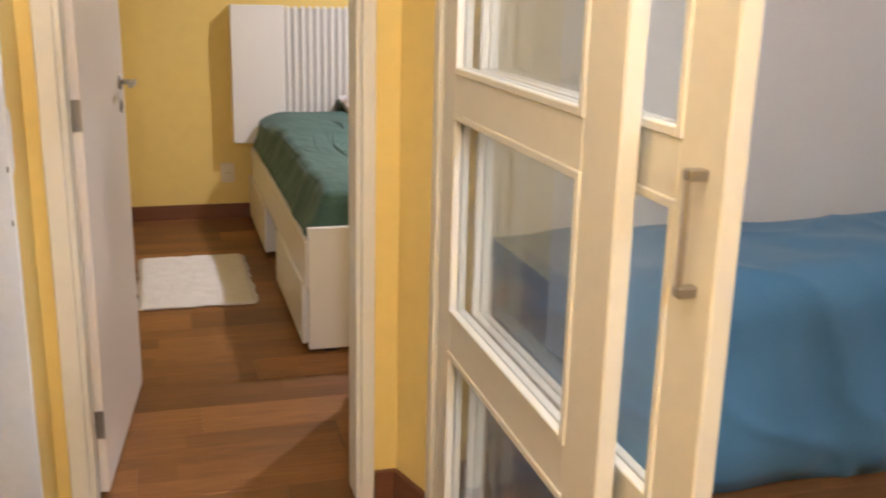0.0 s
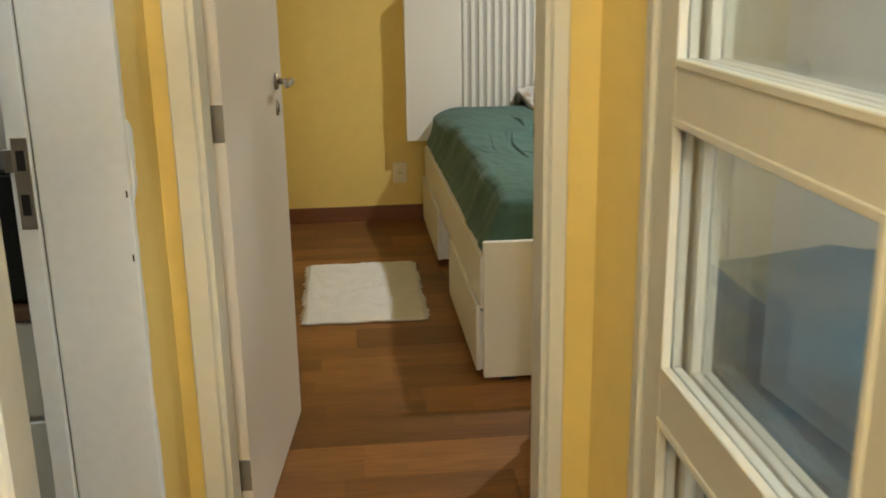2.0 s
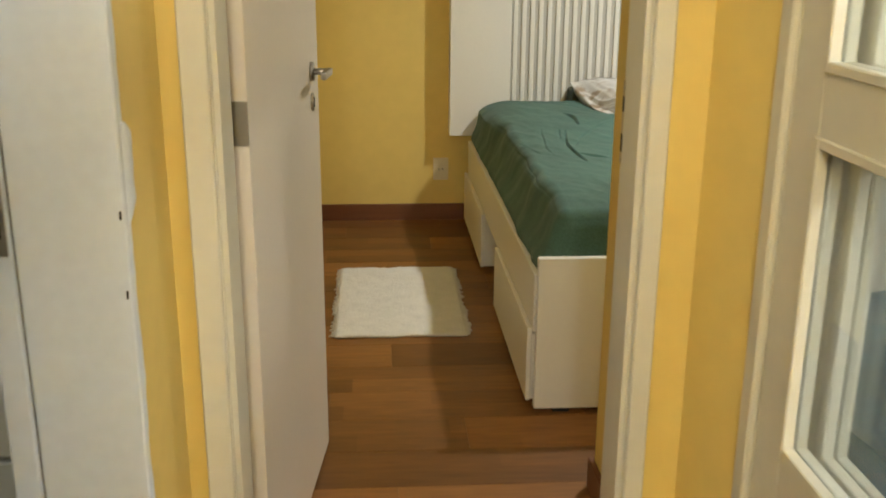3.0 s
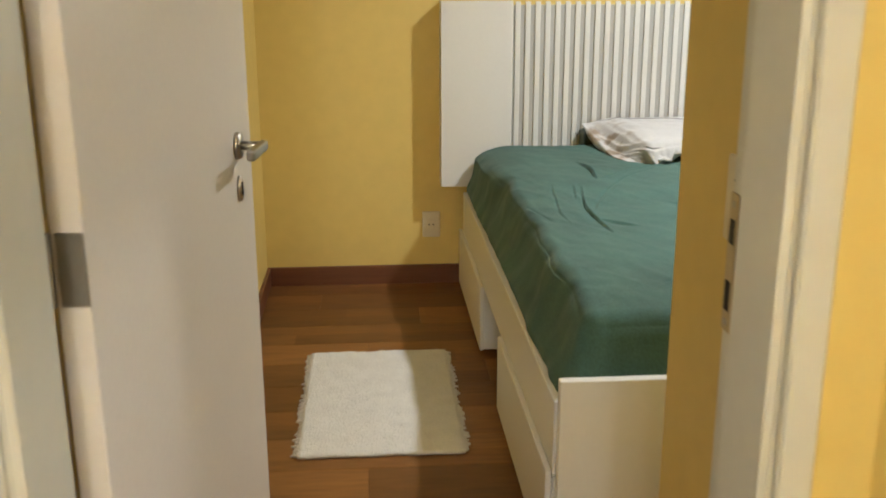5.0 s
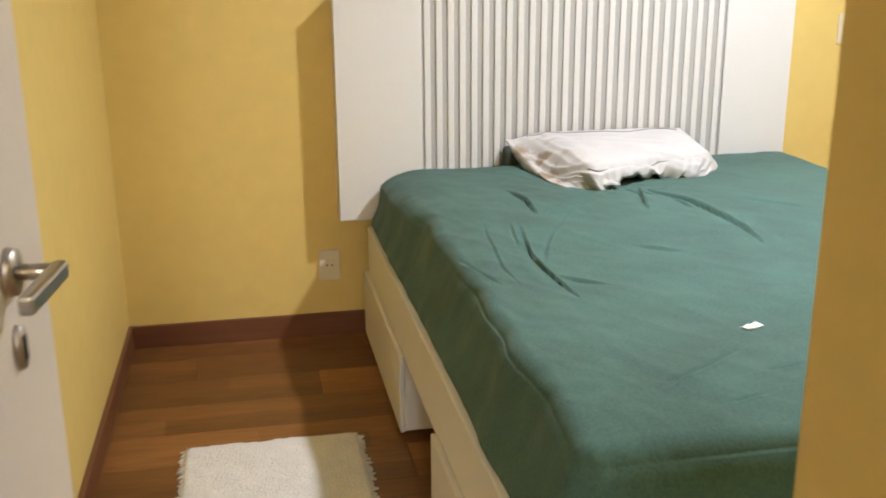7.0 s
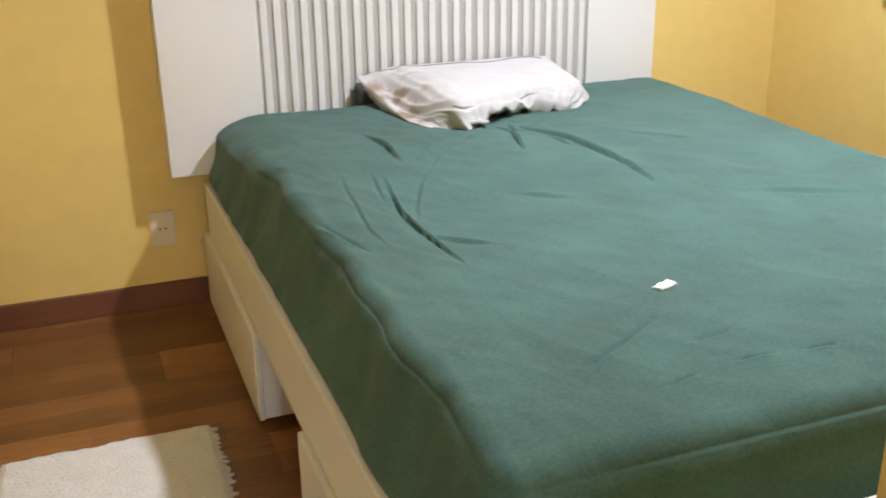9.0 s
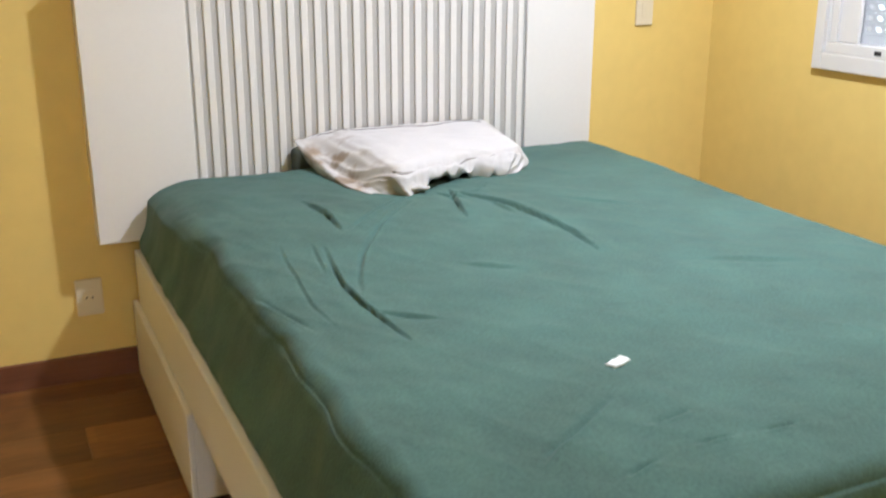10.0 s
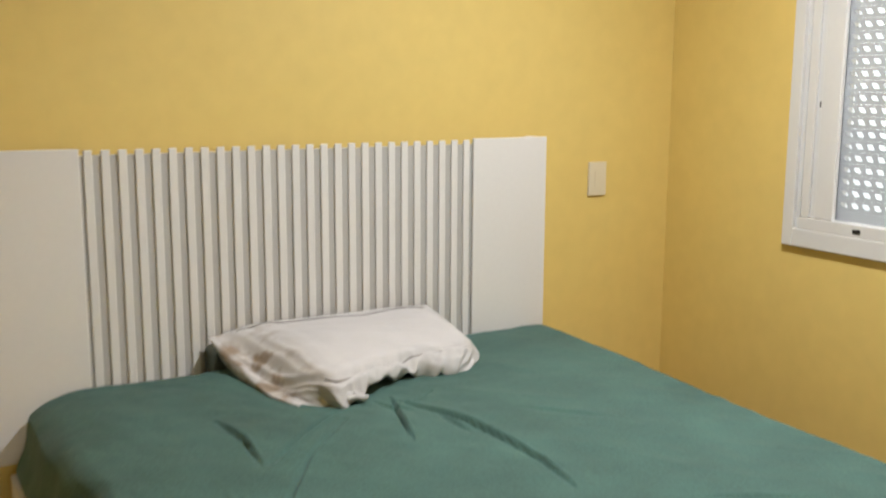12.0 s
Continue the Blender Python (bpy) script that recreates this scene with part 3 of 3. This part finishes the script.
def sheet_shape(p, n):
    w = Vector((p.x + MX, p.y + MY, 0))
    out = 0.006 * noise.noise((w.x * 2.2, w.y * 2.2, p.z * 2)) + 0.0038 * noise.noise((w.x * 6 + w.y * 2, w.y * 6, p.z * 6 + 3)) + 0.0018 * noise.noise((w.x * 24, w.y * 17, p.z * 14 + 8))
    out += 0.0020 * (1 - 2 * abs(noise.noise((w.x * 5 + w.y * 4 + 3, (w.y - w.x) * 1.6, p.z * 4)))) ** 2
    if n.z > 0.5:
        for line, depth, width in CREASES:
            if not (min(x for x, _ in line) - 0.12 < w.x < max(x for x, _ in line) + 0.12 and min(y for _, y in line) - 0.12 < w.y < max(y for _, y in line) + 0.12):
                continue
            d, t = along(w, line)
            if abs(d) < 11 * width:
                u = d / width
                out += math.sin(math.pi * min(0.97, max(0.03, t))) ** 0.6 * (depth * (1.3 * u * math.exp(-u * u) + 0.12 * u * math.exp(-0.08 * u * u)) - abs(depth) * 0.9 * math.exp(-2.5 * u * u))
        out -= 0.020 * math.exp(-(((w.x - 1.35) / 0.45) ** 2 + ((w.y - 4.2) / 0.45) ** 2))
    elif n.z > -0.3 and p.z < 0.20:
        s = w.y if abs(n.x) > 0.5 else w.x
        fade = min(1, max(0, (0.18 - p.z) / 0.12))
        out += fade * (0.0018 * math.sin(s * 30 + 7 * noise.noise((s * 3, 0, 0)) + 9 * p.z) + 0.006 * noise.noise((s * 10 + p.z * 6, 1, p.z * 8)))
    # the sides lean inwards, less so at the head
    rise = max(0.0, min(1.0, p.z / 0.20))
    head = max(0.0, min(1.0, (w.y - 5.05) / 0.45))
    ragged = 1 + 0.30 * noise.noise((w.y * 5, 2, 0)) + 0.05 * noise.noise((w.y * 14, 6, 0))
    bulge = 0.015 * math.exp(-((p.z - 0.062) / 0.035) ** 2) * (n.x < -0.5)
    lean_x = (0.068 - 0.032 * head) * ragged * rise * max(0.0, 1 - (p.x + 0.792) / 0.30)
    lean_y = 0.062 * rise * max(0.0, 1 - (p.y + 1.065) / 0.30)
    drop = 0.040 * head * max(0.0, min(1.0, (0.83 - w.x) / 0.17)) ** 2 * max(0.0, n.z)
    # higher towards the head, but for the hollow under the pillow; sagging over the foot
    under_pillow = math.exp(-(((w.x - 1.5) / 0.34) ** 2 + ((w.y - 5.45) / 0.24) ** 2))
    swell = 0.022 * max(0.0, min(1.0, (w.y - 4.7) / 0.7)) * (1 - under_pillow) - 0.020 * max(0.0, min(1.0, (4.10 - w.y) / 0.42)) ** 2
    return p + n * out + Vector((lean_x - bulge, lean_y, swell * rise - drop))


mattress = solid("mattress", boxes((-0.68, 0.74, -0.97, 1.01, 0.002, 0.16), bevel=0.03, seg=3), WHITE, "thick mattress in a rumpled dark green fitted sheet", "mattress")
mattress.location = (MX, MY, 0.396)
part("fitted_sheet", soft_box((1.584, 2.130, 0.230), 0.056, 0.0042, sheet_shape, False), SHEET, mattress, "rumpled dark green cotton fitted sheet", True)

# pillow, on it and against the headboard
dark_lump = solid("dark_lump", soft_box((0.16, 0.05, 0.085), 0.022, 0.012, lambda p, n: p + n * 0.01 * noise.noise(p * 9)), GREEN_DARK, "small dark soft lump behind the white pillow", "pillow", smooth=True)
dark_lump.location = (1.215, 5.742, 0.626)


def ridge(x, y, z):
    return 1 - 2 * abs(noise.noise((x, y, z)))


def crinkle(x, y, z):
    """Sharp-edged folds, between about -0.5 and 0.5."""
    return ridge(x, y, z) - 0.62


def bend(points, t):
    """A place along a smooth line through evenly spaced points, t from 0 to 1."""
    k = min(len(points) - 2, int(t * (len(points) - 1)))
    f = t * (len(points) - 1) - k
    p1, p2 = Vector(points[k]), Vector(points[k + 1])
    p0, p3 = Vector(points[max(0, k - 1)]), Vector(points[min(len(points) - 1, k + 2)])
    return 0.5 * (2 * p1 + (p2 - p0) * f + (2 * p0 - 5 * p1 + 4 * p2 - p3) * f * f + (3 * p1 - p0 - 3 * p2 + p3) * f ** 3)


PILLOW_AT = Vector((1.50, 5.58, 0.628))
LEFT_END = [(1.272, 5.335, 0.634), (1.222, 5.45, 0.640), (1.205, 5.56, 0.655), (1.180, 5.67, 0.690), (1.148, 5.752, 0.730)]
RIGHT_END = [(1.765, 5.435, 0.634), (1.835, 5.49, 0.645), (1.862, 5.56, 0.660), (1.842, 5.66, 0.705), (1.808, 5.752, 0.748)]
TUCK = [(0, 5.335, 0), (0, 5.350, 0), (0, 5.47, 0), (0, 5.515, 0), (0, 5.475, 0), (0, 5.435, 0)]
BROW = [(0, 5.335, 0), (0, 5.315, 0), (0, 5.392, 0), (0, 5.455, 0), (0, 5.43, 0), (0, 5.435, 0)]


def pillow_top(u, v):
    left, right = bend(LEFT_END, v), bend(RIGHT_END, v)
    tuck, brow = bend(TUCK, u).y, bend(BROW, u).y
    middle = bend([(0, tuck, 0.634), (0, brow, 0.655), (0, brow + 0.045, 0.712), (0, 5.64, 0.742), (0, 5.752, 0.752)], v)
    a = min(1.0, max(0.0, u - 0.035) / 0.18)
    b = min(1.0, (1 - u) / 0.13)
    a, b = a * a * (3 - 2 * a), b * b * (3 - 2 * b)
    x = left.x + (right.x - left.x) * u
    y = left.y + (right.y - left.y) * u
    z = left.z + (right.z - left.z) * u
    p = Vector((x, y + (middle.y - y) * min(a, b) ** 0.6, z + (middle.z - z) * min(a, b) ** 0.8))
    rim = min(1.0, 12 * u, 12 * (1 - u), 12 * (1 - v), 5 * v + 0.15)
    front, end = max(0.0, 1 - v / 0.5), max(0.0, 1 - u / 0.30)
    p.z += rim * (0.006 * noise.noise((u * 5, v * 4, 4)) + 0.008 * crinkle(u * 4 + v * 3, v * 8, 2))
    p.z += rim * 0.030 * end ** 0.6 * (1 - v) ** 0.4 * crinkle(u * 13 + v * 1.5, v * 2.0, 7)
    p.y -= rim * front * (0.052 * crinkle(u * 8, v * 1.5, 3) + 0.020 * crinkle(u * 19, v * 2.5, 5))
    p.z += rim * front * (0.030 * crinkle(u * 9 + v * 3, v * 3, 11) + 0.010 * crinkle(u * 23, v * 6, 13))
    seam = v - 0.43 - 0.03 * math.sin(u * 9)
    p.z -= 0.013 * math.exp(-(seam / 0.016) ** 2) * min(1.0, max(0.0, (u - 0.15) / 0.1)) * rim
    p.z -= 0.004 * math.exp(-((v - 0.80 - 0.04 * u) / 0.02) ** 2) * max(0.0, 1 - abs(u - 0.55) / 0.35)
    return p


def pillow_cloth():
    bm = bmesh.new()
    nu, nv = 120, 84
    top, low = {}, {}
    for i in range(nu + 1):
        for j in range(nv + 1):
            u, v = i / nu, j / nv
            p = pillow_top(u, v)
            top[i, j] = bm.verts.new(p - PILLOW_AT)
            if i in (0, nu) or j in (0, nv):
                low[i, j] = top[i, j]
            else:
                q = bend(LEFT_END, v).lerp(bend(RIGHT_END, v), u)
                y = bend(TUCK, u).y
                low[i, j] = bm.verts.new(Vector((p.x, y + (5.752 - y) * v, min(p.z - 0.002, 0.632 + (q.z - 0.632) * v ** 4))) - PILLOW_AT)
    for i in range(nu):
        for j in range(nv):
            for grid, turn in ((top, 1), (low, -1)):
                bm.faces.new([grid[c] for c in ((i, j), (i + 1, j), (i + 1, j + 1), (i, j + 1))][::turn])
    return bm


pillow = solid("pillow", pillow_cloth(), CASE, "crumpled white pillow with a thin grey stripe", "pillow", smooth=True)
pillow.location = PILLOW_AT


def ribbon(v, wave, u0, u1, wide):
    bm = bmesh.new()
    rows = []
    for k in range(161):
        u = u0 + (u1 - u0) * k / 160
        at = v + wave * math.sin(u * 9)
        width = wide * (0.35 + 0.65 * abs(math.sin(u * 14 + v * 5)))
        a, b = pillow_top(u, at - width), pillow_top(u, at + width)
        n = (pillow_top(u + 0.01, at) - pillow_top(u - 0.01, at)).cross(b - a).normalized()
        rows.append([bm.verts.new(p + n * h - PILLOW_AT) for p, h in ((a, -0.001), (a, 0.0024), (b, 0.0024), (b, -0.001))])
    for p, q in zip(rows, rows[1:]):
        for i in range(4):
            bm.faces.new((p[i], q[i], q[(i + 1) % 4], p[(i + 1) % 4]))
    bmesh.ops.recalc_face_normals(bm, faces=bm.faces)
    return bm


STRIPE = material("grey_stripe_cotton", (0.24, 0.22, 0.205), 0.9, vary=0.2, grain=200, bump=0.05)
part("stripe", ribbon(0.43, 0.03, 0.17, 0.93, 0.007), STRIPE, pillow, "thin dark grey stripe", True)
part("stripe", ribbon(0.93, 0.004, 0.10, 0.96, 0.004), STRIPE, pillow, "thin dark grey stripe", True)
flap = part("flap", soft_box((0.060, 0.056, 0.020), 0.005, 0.006, lambda p, n: Vector((p.x - 0.112, p.y - 0.236, 0.62 * p.z + 0.010 - 0.25 * p.y + 0.006 * noise.noise((p.x * 40, p.y * 30, 2))))), CASE, pillow, smooth=True)

scrap = solid("paper_scrap", soft_box((0.052, 0.024, 0.006), 0.0025, 0.006, lambda p, n: p + Vector((0, 0, 0.006 * noise.noise((p.x * 60, p.y * 60, 1)) + 0.004))), PAPER, "small crumpled scrap of white paper on the sheet", "paper", smooth=True)
scrap.location, scrap.rotation_euler[2] = (1.256, 4.154, 0.602), radians(25)

# ---------------------------------------------------------------- rug
rug = thing("rug", "small white cotton rug with ragged fringed sides", "rug", (0.268, 4.63, 0))
put("mat", (lambda bm: (bmesh.ops.translate(bm, verts=bm.verts, vec=(0.268, 4.63, 0.001)), bm)[1])(soft_box((0.49, 0.80, 0.012), 0.005, 0.012, lambda p, n: p + Vector((0.004 * noise.noise((p.y * 14, 1, p.x)), 0.006 * noise.noise((p.x * 12, 5, 0)), (0.0035 * noise.noise((p.x * 45, p.y * 45, 0)) + 0.003 * noise.noise((p.x * 16, p.y * 16, 3))) * (p.z > 0.004))))), RUG, rug, smooth=True)
for side in (-1, 1):
    bm = bmesh.new()
    y = 4.245
    while y < 5.01:
        length, width = random.uniform(0.008, 0.024), random.uniform(0.007, 0.014)
        x = 0.268 + side * 0.243
        lean = random.uniform(-0.008, 0.008)
        a = [bm.verts.new(v) for v in ((x, y, 0.001), (x, y + width, 0.001), (x, y + width, 0.010), (x, y, 0.010))]
        b = [bm.verts.new(v) for v in ((x + side * length, y + 0.25 * width + lean, 0.001), (x + side * length, y + 0.7 * width + lean, 0.001), (x + side * length, y + 0.7 * width + lean, 0.005), (x + side * length, y + 0.25 * width + lean, 0.005))]
        for i in range(4):
            bm.faces.new((a[i], a[(i + 1) % 4], b[(i + 1) % 4], b[i]))
        bm.faces.new(b)
        bm.faces.new(a[::-1])
        y += width + random.uniform(0.0, 0.006)
    bmesh.ops.recalc_face_normals(bm, faces=bm.faces)
    put("fringe", bm, RUG, rug, "ragged cotton fringe")

# ---------------------------------------------------------------- wall fittings
outlet = thing("wall_outlet", "ivory plastic wall socket near the floor", "outlet", (0.515, 5.88, 0.27))
put("cover_plate", boxes((0.476, 0.554, 5.871, 5.88, 0.212, 0.328), bevel=0.003, seg=2), PLASTIC, outlet)
socket = put("socket", boxes((0.499, 0.531, 5.869, 5.8715, 0.250, 0.290), bevel=0.001), PLASTIC, outlet)
for x in (0.506, 0.524):
    part("pin_hole", at_parent(disc(bmesh.new(), (x, 5.8685, 0.270), (0, -1, 0), 0.0035, 0.0035, 0.002, 10), outlet), DARK, socket)
bell = thing("light_switch", "ivory plastic rocker switch beside the headboard", "light switch", (2.54, 5.88, 1.085))
put("cover_plate", boxes((2.493, 2.567, 5.871, 5.88, 1.026, 1.140), bevel=0.003, seg=2), PLASTIC, bell)
put("rocker", boxes((2.517, 2.543, 5.8685, 5.8715, 1.057, 1.111), bevel=0.001), PLASTIC, bell)

# ---------------------------------------------------------------- window with its roller shutter
window = thing("window_1", "white plastic sliding window with the roller shutter down", "window", (2.85, (WY0 + WY1) / 2, WZ0))
window["kind"] = "structure"
x0 = 2.832
F = 0.050
put("flange", boxes((x0, 2.8495, WY1 + 0.010, WY1 + F, WZ0 - F, WZ1 + F), (x0, 2.8495, WY0 - F, WY0 - 0.010, WZ0 - F, WZ1 + F),
                    (x0, 2.8495, WY0 - 0.010, WY1 + 0.010, WZ0 - F, WZ0 + 0.004), (x0, 2.8495, WY0 - 0.010, WY1 + 0.010, WZ1 - 0.004, WZ1 + F), bevel=0.003, seg=2), PVC, window)
za, zb = WZ0 + 0.0425, WZ1 - 0.0425
for edge, s in ((WY1, -1), (WY0, 1)):
    def upright(name, xa, xb, a, b, bevel=0.002):
        ya, yb = sorted((edge + s * a, edge + s * b))
        return put(name, boxes((xa, xb, ya, yb, za, zb), bevel=bevel), PVC, window)

    ya, yb = sorted((edge - s * 0.0095, edge + s * 0.003))
    put("jamb", boxes((2.8455, 2.8494, ya, yb, WZ0 + 0.0045, WZ1 - 0.0045)), PVC, window)
    upright("jamb", 2.8465, 2.960, 0.0035, 0.078)
    upright("track", x0 + 0.003, 2.8463, 0.018, 0.043)
    upright("sash_stile", x0 + 0.004, 2.852, 0.063, 0.130, 0.003)
put("sill_track", boxes((x0 + 0.003, 2.96, WY0 + 0.005, WY1 - 0.005, WZ0 + 0.004, WZ0 + 0.042), bevel=0.003), PVC, window)
put("head_track", boxes((x0 + 0.003, 2.96, WY0 + 0.005, WY1 - 0.005, WZ1 - 0.042, WZ1 - 0.004), bevel=0.003), PVC, window)
put("latch_slot", boxes((x0 + 0.0025, x0 + 0.005, 5.060, 5.087, 0.979, 0.993)), DARK, window, "dark latch slot")
put("screw_hole", boxes((2.8445, 2.847, 5.2350, 5.2385, 1.336, 1.352)), DARK, window, "small dark screw hole")
put("pane", boxes((2.856, 2.860, WY0 + 0.079, WY1 - 0.079, WZ0 + 0.043, WZ1 - 0.043)), GLASS, window, "clear glass pane").visible_shadow = False
put("shutter_foot", boxes((2.866, 2.878, WY0 + 0.079, WY1 - 0.079, WZ0 + 0.043, WZ0 + 0.072), bevel=0.002), SHUTTER, window, "grey bottom bar of the shutter")
glow = bpy.data.materials.new("daylight_outside")
glow.use_nodes = True
gn = glow.node_tree
gn.nodes["Principled BSDF"].inputs["Emission Color"].default_value = (0.94, 0.97, 1.0, 1)
gn.nodes["Principled BSDF"].inputs["Emission Strength"].default_value = 1.6
solid("backdrop", boxes((4.6, 4.62, 1.5, 8.5, -1.5, 4.5)), glow, "plain bright daylight outside the window", "backdrop", "structure")
SP, HP = 0.0343, 0.0375
SY0, SY1 = WY0 + 0.0795, WY1 - 0.0795
span = SY1 - SY0
SXA, SXB = 2.868, 2.8715


def shutter_slat():
    """One slat with a row of slanted slots, its webs leaning."""
    low, high, lean = 0.0112, 0.0244, 0.0095
    bm = boxes((SXA, SXB, 0, span, 0, low), (SXA, SXB, 0, span, high, SP - 0.0006))
    holes = int((span - 0.03) / HP)
    left = 0.0
    for k in range(holes + 1):
        right = 0.016 + k * HP if k < holes else span
        webs = [bm.verts.new((x, y + (lean if z == high and 0.001 < y < span - 0.001 else 0), z)) for x in (SXA, SXB) for z in (low, high) for y in (0.0 if k == 0 else left, right)]
        for quad in ((0, 1, 3, 2), (4, 6, 7, 5), (0, 4, 5, 1), (2, 3, 7, 6), (0, 2, 6, 4), (1, 5, 7, 3)):
            bm.faces.new([webs[i] for i in quad])
        left = right + 0.0205
    bmesh.ops.recalc_face_normals(bm, faces=bm.faces)
    return bm


shutter = put("shutter", boxes((SXA, SXB, SY0, SY1, WZ1 - 0.075, WZ1 - 0.043)), SHUTTER, window, "grey roller shutter with rows of light slots")
slat_mesh = mesh("shutter_slat", shutter_slat(), SHUTTER)
for k in range(int((WZ1 - 0.075 - WZ0 - 0.073) / SP)):
    ob = new("shutter_slat", slat_mesh)
    ob.parent = shutter
    ob.location = Vector((0, SY0, WZ0 + 0.0725 + k * SP)) - Vector(window.location)

# ---------------------------------------------------------------- floor planks
PW, PL = 0.195, 1.20
shared = {}


def plank_mesh(length):
    key = round(length, 3)
    if key not in shared:
        bm = bmesh.new()
        box(bm, 0, length - 0.0006, 0, PW - 0.0007, -0.0075, 0.0)
        top = [e for e in bm.edges if all(v.co.z > -0.001 for v in e.verts)]
        bmesh.ops.bevel(bm, geom=top, offset=0.0006, segments=1, affect="EDGES")
        shared[key] = mesh("plank", bm, PLANK)
    return shared[key]


row, y = 0, -1.68
while y < 5.88:
    x = -0.34 - (0, 0.42, 0.83, 0.21, 0.63)[row % 5]
    end = 2.86 if y > 3.0 else 3.45
    while x < end:
        a, b = max(x, -0.34), min(x + PL, end)
        if b - a > 0.02:
            ob = new("plank", plank_mesh(b - a))
            ob.parent = FLOOR
            ob.location = (a, y, 0)
        x += PL
    y += PW
    row += 1
